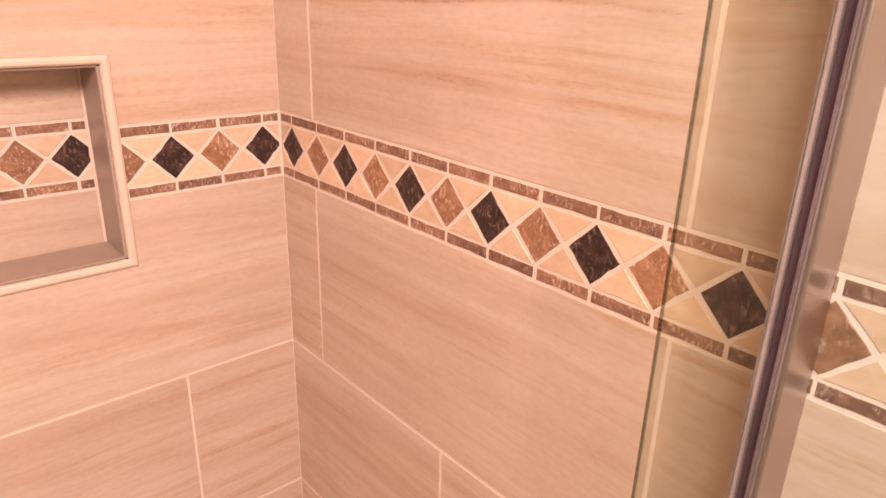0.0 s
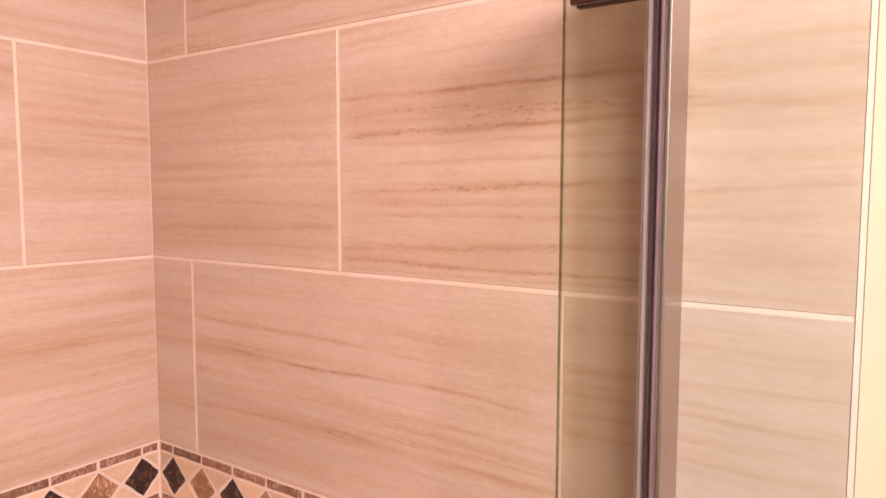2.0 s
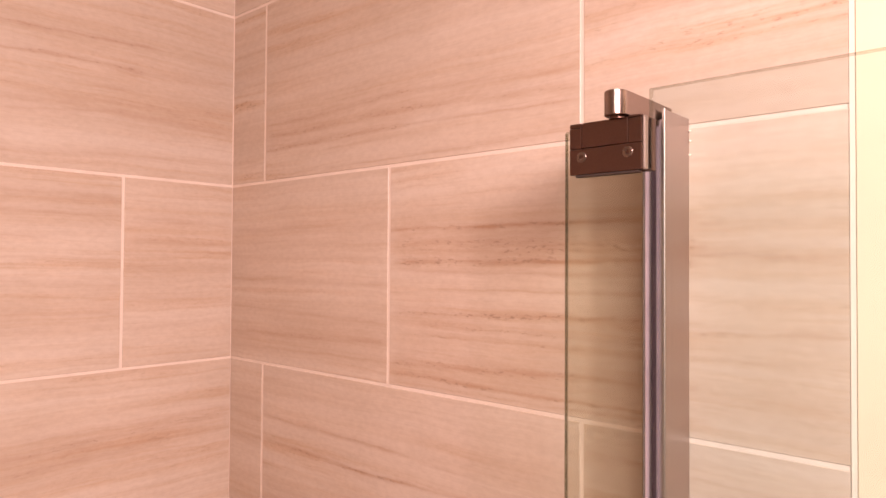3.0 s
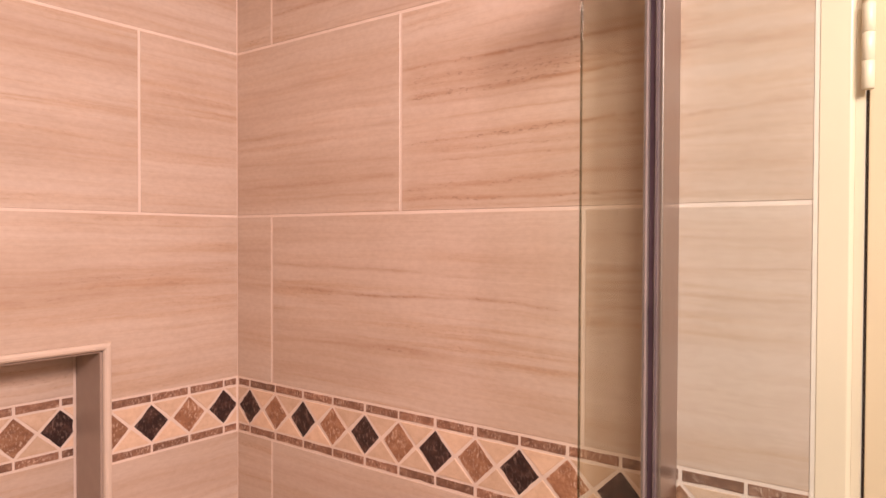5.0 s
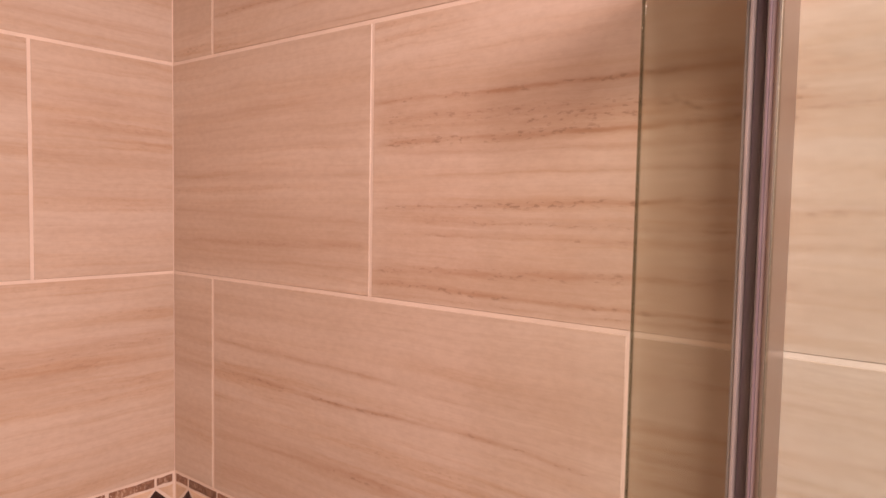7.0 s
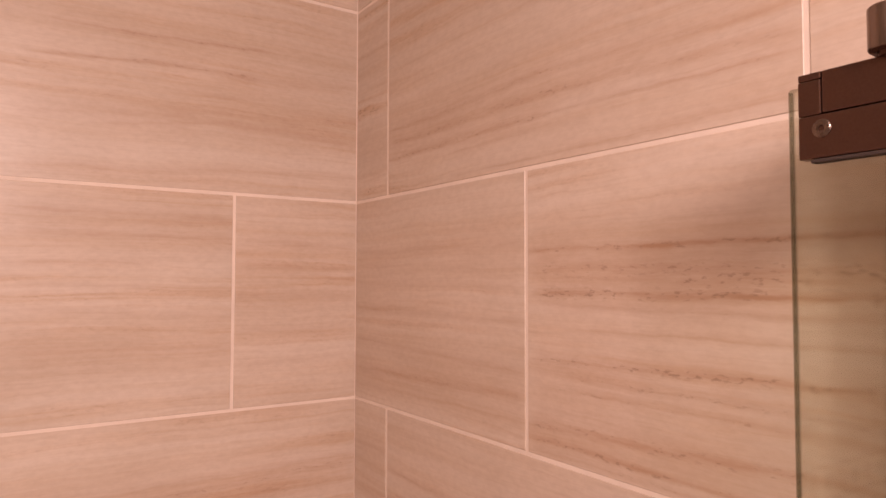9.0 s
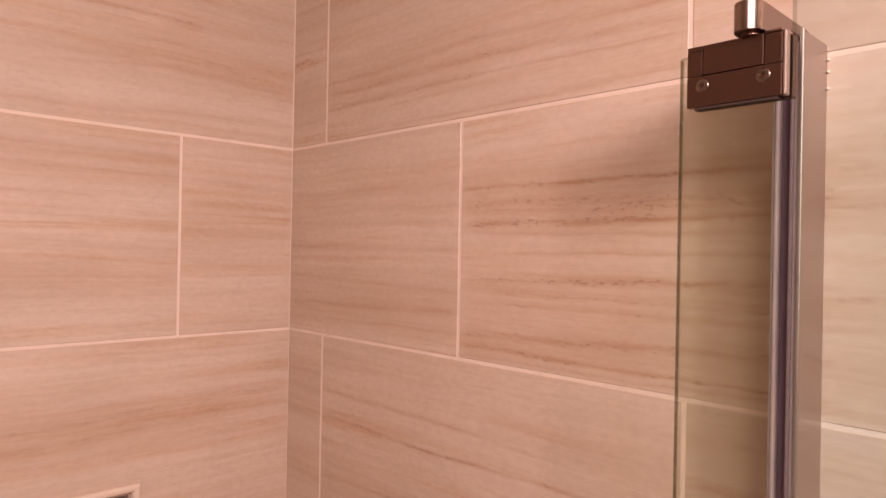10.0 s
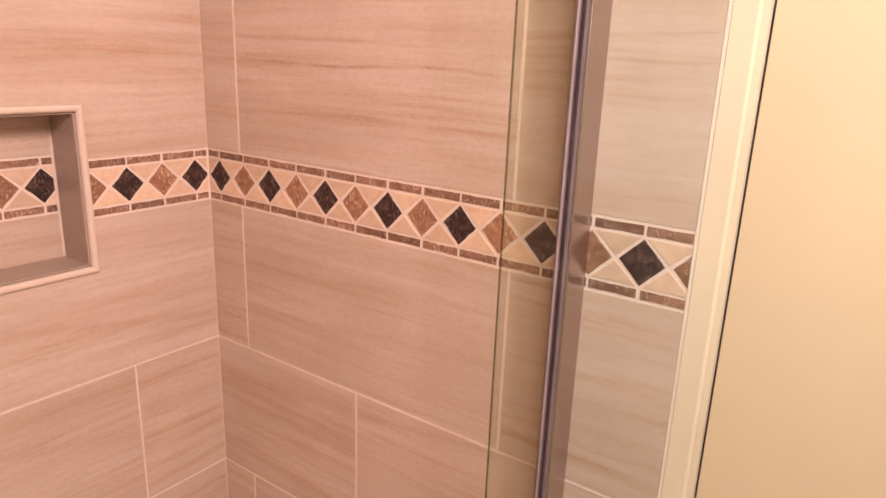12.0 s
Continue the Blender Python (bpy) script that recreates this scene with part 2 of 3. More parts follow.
# ---- building helpers ----
def box(bm, x0, x1, y0, y1, z0, z1, mat=0):
    vs = [bm.verts.new((x, y, z)) for x in (x0, x1) for y in (y0, y1) for z in (z0, z1)]
    for q in ((0, 1, 3, 2), (4, 6, 7, 5), (0, 4, 5, 1), (2, 3, 7, 6), (0, 2, 6, 4), (1, 5, 7, 3)):
        bm.faces.new([vs[i] for i in q]).material_index = mat
    return vs


def soft_box(x0, x1, y0, y1, z0, z1, r=0.001, seg=2):
    bm = bmesh.new()
    box(bm, x0, x1, y0, y1, z0, z1)
    bmesh.ops.recalc_face_normals(bm, faces=bm.faces)
    bmesh.ops.bevel(bm, geom=bm.edges[:], offset=r, segments=seg, affect="EDGES", profile=0.6)
    return bm


def mesh_of(bm, name, *mats, smooth=False):
    bmesh.ops.recalc_face_normals(bm, faces=bm.faces)
    me = bpy.data.meshes.new(name)
    bm.to_mesh(me)
    bm.free()
    for m in mats:
        me.materials.append(m)
    if smooth:
        me.shade_smooth()
    return me


def part(name, bm, mats, parent=None, label="", smooth=False):
    mats = mats if isinstance(mats, tuple) else (mats,)
    ob = new(name, mesh_of(bm, name, *mats, smooth=smooth))
    if parent:
        ob.parent = parent
    return tagged(ob, label)


def structure(name, bm, mats, label, category):
    return tagged(part(name, bm, mats), label, category, kind="structure")


# ---- the room: bare walls, floor, ceiling ----
CEIL, WEST, SOUTH = 2.44, -1.95, -3.05
TILE_END = -0.973
NICHE = (-0.655, -0.2565, 1.1135, 1.388)  # x0, x1, z0, z1 of the opening
DEEP = 0.086
BED = 0.0008

bm = bmesh.new()
box(bm, WEST - 0.1, 0.12, SOUTH - 0.1, 0.2, -0.1, 0.0)
structure("floor", bm, FLOOR_TILE, "brown stone-look floor of the bathroom", "floor")
bm = bmesh.new()
box(bm, WEST - 0.1, 0.12, SOUTH - 0.1, 0.2, CEIL, CEIL + 0.1)
structure("ceiling", bm, CEILING_PAINT, "plain white painted bathroom ceiling", "ceiling")
bm = bmesh.new()
box(bm, WEST - 0.1, WEST, SOUTH, 0.2, 0, CEIL)
structure("wall_west", bm, WALL_PAINT, "plain beige painted wall", "wall")
bm = bmesh.new()
box(bm, WEST - 0.1, 0.12, SOUTH - 0.1, SOUTH, 0, CEIL)
structure("wall_south", bm, WALL_PAINT, "plain beige painted wall", "wall")

# the wall with the door: tiled inside the shower, painted beyond
DOOR_A, DOOR_B, DOOR_TOP = -1.0165, -1.80, 2.06
bm = bmesh.new()
box(bm, BED, 0.12, TILE_END, BED, 0, CEIL)
box(bm, 0.011, 0.12, DOOR_A, TILE_END, 0, CEIL, 1)
box(bm, 0.011, 0.12, DOOR_B, DOOR_A, DOOR_TOP, CEIL, 1)
box(bm, 0.011, 0.12, SOUTH, DOOR_B, 0, CEIL, 1)
wall_east = structure("wall_east", bm, (GROUT, WALL_PAINT), "shower wall in veined beige tile with a mosaic border", "wall")

nx0, nx1, nz0, nz1 = NICHE
bm = bmesh.new()
box(bm, WEST, nx0, BED, 0.2, 0, CEIL)
box(bm, nx1, 0.12, BED, 0.2, 0, CEIL)
box(bm, nx0, nx1, BED, 0.2, 0, nz0)
box(bm, nx0, nx1, BED, 0.2, nz1, CEIL)
box(bm, nx0, nx1, DEEP + BED, 0.2, nz0, nz1)
wall_north = structure("wall_north", bm, GROUT, "shower wall in veined beige tile with a recessed niche", "wall")

# ---- tall wall post and pivot arm on the tiled wall ----
POST_TOP = 1.925
post = tagged(new("wall_post"), "brushed nickel wall post with a violet vinyl seal and pivot arm", "shower post")


def extruded(profile, z0, z1, r=0.0):
    """A closed outline in plan, drawn up from z0 to z1."""
    bm = bmesh.new()
    lo = [bm.verts.new((x, y, z0)) for x, y in profile]
    hi = [bm.verts.new((x, y, z1)) for x, y in profile]
    for i in range(len(profile)):
        j = (i + 1) % len(profile)
        bm.faces.new((lo[i], lo[j], hi[j], hi[i]))
    bm.faces.new(lo)
    bm.faces.new(hi)
    bmesh.ops.recalc_face_normals(bm, faces=bm.faces)
    if r:
        bmesh.ops.bevel(bm, geom=bm.edges[:], offset=r, segments=2, affect="EDGES", profile=0.6)
    return bm


part("channel", extruded([(0.0, -0.8340), (-0.0580, -0.8340), (-0.0580, -0.8320), (-0.0440, -0.8320), (-0.0440, -0.8120), (0.0, -0.8120)], 0.10, POST_TOP, 0.0005), NICKEL, post, "brushed nickel wall channel")
part("nose", soft_box(-0.0600, -0.0560, -0.8352, -0.8318, 0.10, POST_TOP + 0.001, 0.0015, 3), NOSE, post, "satin rounded front edge")
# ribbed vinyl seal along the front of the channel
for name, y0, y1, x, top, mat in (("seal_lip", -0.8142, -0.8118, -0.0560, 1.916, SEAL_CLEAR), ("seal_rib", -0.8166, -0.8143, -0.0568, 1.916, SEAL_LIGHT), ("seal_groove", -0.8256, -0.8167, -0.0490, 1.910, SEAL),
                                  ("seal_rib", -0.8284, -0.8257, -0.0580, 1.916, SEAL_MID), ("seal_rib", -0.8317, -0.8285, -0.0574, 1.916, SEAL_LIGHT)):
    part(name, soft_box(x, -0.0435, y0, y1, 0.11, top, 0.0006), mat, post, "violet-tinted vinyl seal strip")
for z, y in ((1.913, -0.8350), (1.903, -0.8353), (1.889, -0.8349)):
    b = bmesh.new()
    bmesh.ops.create_icosphere(b, subdivisions=2, radius=0.0014, matrix=Matrix.Translation((-0.001, y, z)))
    part("caulk_bead", b, CAULK, post, "small white bead of sealant", True)


def arm_bmesh():
    """A flat bar from the post to the pivot with a half-round free end."""
    bm = bmesh.new()
    w, cx, cy = 0.0105, -0.1200, -0.8185
    out = [(-0.03, cy - w), (-0.03, cy + w)]
    out += [(cx + w * 1.25 * math.cos(a), cy + w * math.sin(a)) for a in [radians(90 + 180 * i / 14) for i in range(15)]]
    lo = [bm.verts.new((x, y, 1.9097)) for x, y in out]
    hi = [bm.verts.new((x, y, 1.9310)) for x, y in out]
    bm.faces.new(lo)
    bm.faces.new(hi)
    for i in range(len(out)):
        j = (i + 1) % len(out)
        bm.faces.new((lo[i], lo[j], hi[j], hi[i]))
    bmesh.ops.recalc_face_normals(bm, faces=bm.faces)
    rim = [e for e in bm.edges if abs(e.verts[0].co.z - e.verts[1].co.z) < 1e-6]
    bmesh.ops.bevel(bm, geom=rim, offset=0.0006, segments=1, affect="EDGES")
    return bm


arm = part("pivot_arm", arm_bmesh(), ARM_METAL, post, "polished nickel arm with a rounded end", True)
arm.data.set_sharp_from_angle(angle=radians(35))
b = bmesh.new()
bmesh.ops.create_cone(b, cap_ends=True, segments=24, radius1=0.0068, radius2=0.0068, depth=0.0026, matrix=Matrix.Translation((-0.119, -0.8185, 1.9090)))
part("pivot_pin", b, BRACKET, post, "steel pivot washer under the arm")

# ---- the glass screen, standing parallel to the wall ----
door = tagged(new("glass_screen"), "clear glass shower screen on a pivot with a narrow tinted strip", "shower screen")


def sheet(name, mat, x0, x1, y0, y1, z0, z1, parent, label):
    """A glass sheet with its own green edge."""
    bm = bmesh.new()
    box(bm, x0, x1, y0, y1, z0, z1)
    bmesh.ops.recalc_face_normals(bm, faces=bm.faces)
    bmesh.ops.bevel(bm, geom=bm.edges[:], offset=0.0006, segments=1, affect="EDGES")
    bm.normal_update()
    for f in bm.faces:
        f.material_index = 0 if abs(f.normal.x) > 0.9 else 1
    return part(name, bm, (mat, EDGE), parent, label)


tail = sheet("glass_strip", SMOKED, -0.1235, -0.1185, -0.8420, -0.7655, 0.12, 1.9005, door, "narrow grey-green tinted glass strip")
pane = sheet("glass_pane", GLASS, -0.1180, -0.1110, -1.52, -0.8466, 0.12, 1.9300, door, "large clear glass pane")
# the polished edge of the strip
part("polished_edge", soft_box(-0.1232, -0.1188, -0.7656, -0.7648, 0.121, 1.8995, 0.0003, 1), EDGE, tail, "green-grey polished glass edge")

bracket = tagged(new("pivot_hinge"), "", "")
bracket.parent = door
# where the strip and its hinge stand
SWING = Matrix.Translation((0.0105, 0.0035, 0.0035)) @ Matrix.Translation((-0.1235, -0.845, 0)) @ Matrix.Rotation(radians(-0.5), 4, "Z") @ Matrix.Translation((0.1235, 0.845, 0))
bracket.matrix_basis = SWING
tail.matrix_basis = SWING
tagged(bracket, "brushed nickel pivot hinge, dark reflections put into its colour")


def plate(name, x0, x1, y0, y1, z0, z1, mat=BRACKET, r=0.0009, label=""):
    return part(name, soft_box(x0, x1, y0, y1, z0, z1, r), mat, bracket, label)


Y0, Y1, Z0, Z1 = -0.8450, -0.7745, 1.8585, 1.9045
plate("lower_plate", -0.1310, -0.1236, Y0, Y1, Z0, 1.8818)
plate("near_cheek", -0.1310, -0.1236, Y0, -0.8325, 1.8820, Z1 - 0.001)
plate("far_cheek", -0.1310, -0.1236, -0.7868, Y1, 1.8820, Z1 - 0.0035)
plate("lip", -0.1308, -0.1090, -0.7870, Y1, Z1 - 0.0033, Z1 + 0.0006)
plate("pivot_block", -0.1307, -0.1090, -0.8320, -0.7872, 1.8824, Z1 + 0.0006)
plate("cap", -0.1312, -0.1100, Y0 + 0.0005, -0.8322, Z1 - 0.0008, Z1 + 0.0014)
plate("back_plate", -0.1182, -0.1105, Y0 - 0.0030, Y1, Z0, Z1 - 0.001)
# the end face's glint is put into its paler metal
plate("end_face", -0.1310, -0.1240, Y0 - 0.0028, Y0 - 0.0002, Z0, Z1, NOSE, 0.0012, "end face in paler nickel, its glint put into the colour")
plate("foot", -0.1304, -0.1236, Y0 + 0.003, Y1 - 0.006, Z0 - 0.0022, Z0 - 0.0002, DARK, 0.0004, "dark gasket line under the hinge")


def screw(y, z):
    b = bmesh.new()
    turn = Matrix.Translation((-0.1311, y, z)) @ Matrix.Rotation(radians(-90), 4, "Y")
    prof = [(0.0051, -0.001), (0.0050, 0.0003), (0.0043, 0.0007), (0.0030, 0.0009), (0.0017, 0.0008), (0.0014, 0.0001), (0.0011, -0.0003)]
    rings = []
    for k, (r, h) in enumerate(prof):
        rings.append([b.verts.new(turn @ Vector((r * math.cos(radians(15 * i)), r * math.sin(radians(15 * i)), h))) for i in range(24)])
    for a, c in zip(rings, rings[1:]):
        for i in range(24):
            b.faces.new((a[i], a[(i + 1) % 24], c[(i + 1) % 24], c[i]))
    b.faces.new(rings[-1])
    b.faces.new(rings[0])
    s = part("screw", b, STEEL, bracket, "bright hex-socket screw")
    return s


screw(-0.8320, 1.8745)
screw(-0.7870, 1.8741)
# ---- the bathroom door beside the shower ----
bm = bmesh.new()
prof = [(0.012, -0.9765), (-0.0006, -0.9765), (-0.0014, -0.9772), (-0.0014, -1.0040), (-0.0008, -1.0052), (0.0024, -1.0080), (0.012, -1.0080)]
lo = [bm.verts.new((x, y, 0)) for x, y in prof]
hi = [bm.verts.new((x, y, 2.12)) for x, y in prof]
for i in range(len(prof)):
    j = (i + 1) % len(prof)
    bm.faces.new((lo[i], lo[j], hi[j], hi[i]))
bm.faces.new(lo)
bm.faces.new(hi)
structure("door_casing", bm, PAINT, "cream painted wooden door casing beside the tile", "door casing")
bm = bmesh.new()
box(bm, -0.0005, 0.0109, -0.9764, -0.9719, 0, 2.2)
structure("trim", bm, CAULK, "line of white caulk between tile and casing", "caulk")
bm = bmesh.new()
box(bm, 0.0040, 0.115, -1.0160, -1.0082, 0, DOOR_TOP)
box(bm, 0.06, 0.075, -1.034, -1.0160, 0, DOOR_TOP)
structure("door_jamb", bm, PAINT, "cream painted wooden door jamb", "door jamb")
door_1 = structure("door_1", soft_box(0.0075, 0.0445, DOOR_B + 0.004, -1.0196, 0.01, DOOR_TOP - 0.004, 0.0015), DOOR_PAINT, "closed cream painted flush bathroom door", "door")
# near-black boxes fill the door gap; its shade is put into their colour
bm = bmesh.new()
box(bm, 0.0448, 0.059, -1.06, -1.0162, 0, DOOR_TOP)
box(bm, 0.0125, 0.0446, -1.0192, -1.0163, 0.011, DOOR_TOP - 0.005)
part("gap_shade_fill", bm, DARK, door_1, "near-black fill painting the shade in the gap behind the door edge")


def knuckle(z0, z1, mat, name, r=0.0058):
    b = bmesh.new()
    bmesh.ops.create_cone(b, cap_ends=True, segments=20, radius1=r, radius2=r, depth=z1 - z0, matrix=Matrix.Translation((-0.0035, -1.0190, (z0 + z1) / 2)))
    bmesh.ops.bevel(b, geom=[e for e in b.edges if abs(e.verts[0].co.z - e.verts[1].co.z) < 1e-6], offset=0.0003, segments=1, affect="EDGES")
    return part(name, b, mat, hinge, "", True)


hinge = new("hinge")
hinge.parent = door_1
tagged(hinge, "cream painted butt hinge on the door edge")
knuckle(1.720, 1.7478, PAINT, "knuckle")
knuckle(1.7480, 1.7758, PAINT, "knuckle")
knuckle(1.7760, 1.8045, PAINT, "knuckle")
knuckle(1.8045, 1.862, PAINT, "pin", 0.0038)
bm = bmesh.new()
box(bm, -0.0008, 0.006, -1.0230, -1.0155, 1.8050, 1.862)
part("leaf", bm, PAINT, hinge, "painted hinge leaf above the knuckle")

# ---- shower floor and curb ----
bm = bmesh.new()
box(bm, WEST, 0.0, -0.79, 0.0, 0.0, 0.03)
structure("shower_floor", bm, FLOOR_TILE, "shower pan in brown tile", "shower floor")
structure("shower_curb", soft_box(WEST, -0.001, -0.86, -0.791, 0.0, 0.098, 0.006), TILE, "tiled curb under the shower door", "curb")


# ---- tiles and mosaic, piece by piece ----
EAST = Matrix(((0, 0, -1, 0), (-1, 0, 0, 0), (0, 1, 0, 0), (0, 0, 0, 1)))   # along the wall from the corner, up, out
NORTH = Matrix(((1, 0, 0, 0), (0, 0, -1, 0), (0, 1, 0, 0), (0, 0, 0, 1)))
BACK = Matrix.Translation((0, DEEP, 0)) @ NORTH
GAP = 0.0044
# strong veins of single tiles: from (along, up) to (along, up), strength, half width
VEINS = {}
VEINS["east", "B", 1] = [
    (0.42, 1.827, 0.578, 1.826, 0.69, 0.002), (0.578, 1.826, 0.835, 1.828, 0.78, 0.002), (0.43, 1.783, 0.835, 1.784, 0.80, 0.003),
    (0.419, 1.809, 0.835, 1.803, 0.38, 0.005), (0.429, 1.713, 0.835, 1.725, 0.62, 0.002), (0.479, 1.699, 0.835, 1.699, 0.44, 0.002),
    (0.418, 1.643, 0.835, 1.661, 0.5, 0.003), (0.417, 1.63, 0.56, 1.628, 0.62, 0.0025), (0.56, 1.628, 0.835, 1.628, 0.69, 0.002),
    (0.428, 1.617, 0.835, 1.62, 0.44, 0.002), (0.839, 1.793, 0.972, 1.782, 0.42, 0.004), (0.839, 1.69, 0.973, 1.692, 0.28, 0.002),
    (0.839, 1.715, 0.973, 1.72, 0.31, 0.002),
    (0.42, 1.803, 0.965, 1.800, 0.26, 0.02), (0.42, 1.652, 0.965, 1.655, 0.28, 0.016), (0.42, 1.712, 0.965, 1.716, 0.24, 0.012),
    (0.45, 1.772, 0.83, 1.768, 0.3, 0.002), (0.5, 1.748, 0.83, 1.75, 0.35, 0.0016), (0.44, 1.684, 0.83, 1.687, 0.4, 0.002), (0.6, 1.796, 0.83, 1.798, 0.45, 0.002),
]
VEINS["east", "B", 0] = [
    (0.014, 1.837, 0.404, 1.836, 0.4, 0.005), (0.005, 1.789, 0.403, 1.788, 0.25, 0.0045), (0.004, 1.753, 0.403, 1.749, 0.35, 0.004),
    (0.006, 1.705, 0.402, 1.695, 0.4, 0.0025), (0.005, 1.659, 0.402, 1.669, 0.55, 0.0055), (0.005, 1.635, 0.402, 1.643, 0.35, 0.0025),
    (0.022, 1.817, 0.404, 1.809, 0.2, 0.0035),
]
VEINS["east", "A", 1] = [
    (0.107, 2.011, 0.432, 2.017, 0.5, 0.004), (0.432, 2.017, 0.713, 2.0, 0.5, 0.0035), (0.106, 1.993, 0.452, 1.993, 0.6, 0.0045),
    (0.452, 1.993, 0.713, 1.98, 0.5, 0.004), (0.106, 1.971, 0.432, 1.971, 0.65, 0.0035), (0.432, 1.971, 0.713, 1.965, 0.5, 0.002),
    (0.272, 1.925, 0.713, 1.933, 0.4, 0.0015), (0.272, 1.957, 0.491, 1.957, 0.3, 0.002), (0.49, 1.933, 0.699, 1.935, 0.25, 0.0015),
]
VEINS["east", "C", 1] = [
    (0.113, 1.523, 0.411, 1.519, 0.55, 0.0025), (0.411, 1.519, 0.549, 1.513, 0.3, 0.002), (0.113, 1.484, 0.361, 1.478, 0.59, 0.003),
    (0.361, 1.478, 0.55, 1.484, 0.51, 0.002), (0.55, 1.484, 0.686, 1.478, 0.68, 0.002), (0.233, 1.474, 0.45, 1.482, 0.3, 0.003),
    (0.113, 1.388, 0.452, 1.399, 0.42, 0.0035), (0.466, 1.541, 0.656, 1.535, 0.15, 0.0035), (0.597, 1.496, 0.706, 1.506, 0.17, 0.003),
    (0.112, 1.411, 0.505, 1.394, 0.34, 0.0045), (0.382, 1.395, 0.631, 1.364, 0.21, 0.003), (0.109, 1.341, 0.381, 1.341, 0.34, 0.005),
    (0.445, 1.375, 0.704, 1.343, 0.17, 0.0045),
]
VEINS["east", "C", 2] = [
    (0.725, 1.576, 0.972, 1.571, 0.35, 0.0025), (0.725, 1.53, 0.974, 1.541, 0.4, 0.002), (0.725, 1.506, 0.975, 1.506, 0.45, 0.002),
    (0.725, 1.483, 0.974, 1.49, 0.25, 0.002), (0.725, 1.453, 0.973, 1.46, 0.2, 0.0035),
]
VEINS["east", "C", 0] = [
    (0.004, 1.544, 0.1, 1.547, 0.35, 0.005), (0.003, 1.475, 0.101, 1.478, 0.4, 0.007), (0.002, 1.405, 0.101, 1.417, 0.25, 0.005),
]
VEINS["east", "D", 1] = [
    (0.101, 1.154, 0.696, 1.159, 0.28, 0.007), (0.089, 0.982, 0.694, 1.038, 0.35, 0.01), (0.366, 1.102, 0.699, 1.121, 0.25, 0.005),
    (0.107, 1.078, 0.498, 1.112, 0.25, 0.007), (0.218, 1.153, 0.612, 1.177, 0.2, 0.0045),
]
VEINS["east", "E", 0] = [
    (0.019, 0.804, 0.4, 0.857, 0.4, 0.0135), (0.053, 0.739, 0.4, 0.778, 0.25, 0.011),
]
VEINS["east", "E", 1] = [
    (0.416, 0.851, 0.702, 0.888, 0.45, 0.0065), (0.416, 0.809, 0.697, 0.833, 0.25, 0.0065),
]
VEINS["north", "A", 0] = [
    (-0.424, 2.125, -0.338, 2.124, 0.5, 0.0015), (-0.338, 2.124, -0.151, 2.131, 0.7, 0.002), (-0.435, 2.079, -0.309, 2.088, 0.6, 0.0025),
    (-0.309, 2.088, -0.176, 2.089, 0.65, 0.003), (-0.193, 2.084, -0.009, 2.098, 0.35, 0.0055), (-0.362, 1.999, -0.208, 2.018, 0.35, 0.0025),
    (-0.208, 2.018, -0.007, 2.008, 0.4, 0.005), (-0.455, 1.938, -0.006, 1.956, 0.4, 0.004), (-0.457, 2.003, -0.255, 2.024, 0.3, 0.0045),
    (-0.256, 2.056, -0.008, 2.048, 0.2, 0.006),
]
VEINS["north", "B", 0] = [
    (-0.187, 1.848, -0.004, 1.845, 0.45, 0.005), (-0.187, 1.812, -0.004, 1.812, 0.45, 0.0035), (-0.186, 1.774, -0.003, 1.766, 0.35, 0.0035),
    (-0.185, 1.725, -0.002, 1.714, 0.25, 0.005), (-0.183, 1.675, -0.001, 1.678, 0.25, 0.0045),
]
VEINS["north", "B", 1] = [
    (-0.453, 1.883, -0.2, 1.88, 0.45, 0.004), (-0.452, 1.853, -0.2, 1.852, 0.4, 0.003), (-0.451, 1.816, -0.302, 1.816, 0.45, 0.002),
    (-0.45, 1.756, -0.197, 1.742, 0.25, 0.004), (-0.448, 1.706, -0.196, 1.7, 0.3, 0.003), (-0.45, 1.788, -0.198, 1.781, 0.25, 0.003),
]
VEINS["north", "C", 0] = [
    (-0.496, 1.513, -0.007, 1.524, 0.3, 0.0035), (-0.496, 1.494, -0.006, 1.513, 0.55, 0.005), (-0.495, 1.469, -0.006, 1.488, 0.45, 0.005),
    (-0.497, 1.54, -0.007, 1.547, 0.2, 0.0055), (-0.495, 1.444, -0.006, 1.451, 0.25, 0.006),
]
VEINS["north", "D", 0] = [
    (-0.238, 1.139, -0.007, 1.115, 0.25, 0.0055), (-0.432, 1.031, -0.012, 0.951, 0.35, 0.0075), (-0.424, 1.073, -0.008, 1.009, 0.25, 0.0055),
    (-0.239, 1.161, -0.005, 1.141, 0.2, 0.0045),
]
VEINS["north", "E", 0] = [
    (-0.192, 0.789, -0.005, 0.779, 0.35, 0.0115), (-0.196, 0.709, -0.004, 0.69, 0.3, 0.0095),
]
VEINS["north", "E", 1] = [
    (-0.46, 0.873, -0.2, 0.848, 0.3, 0.009), (-0.47, 0.82, -0.201, 0.747, 0.35, 0.01),
]
meshes = {}


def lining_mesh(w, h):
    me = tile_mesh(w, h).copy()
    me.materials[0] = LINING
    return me


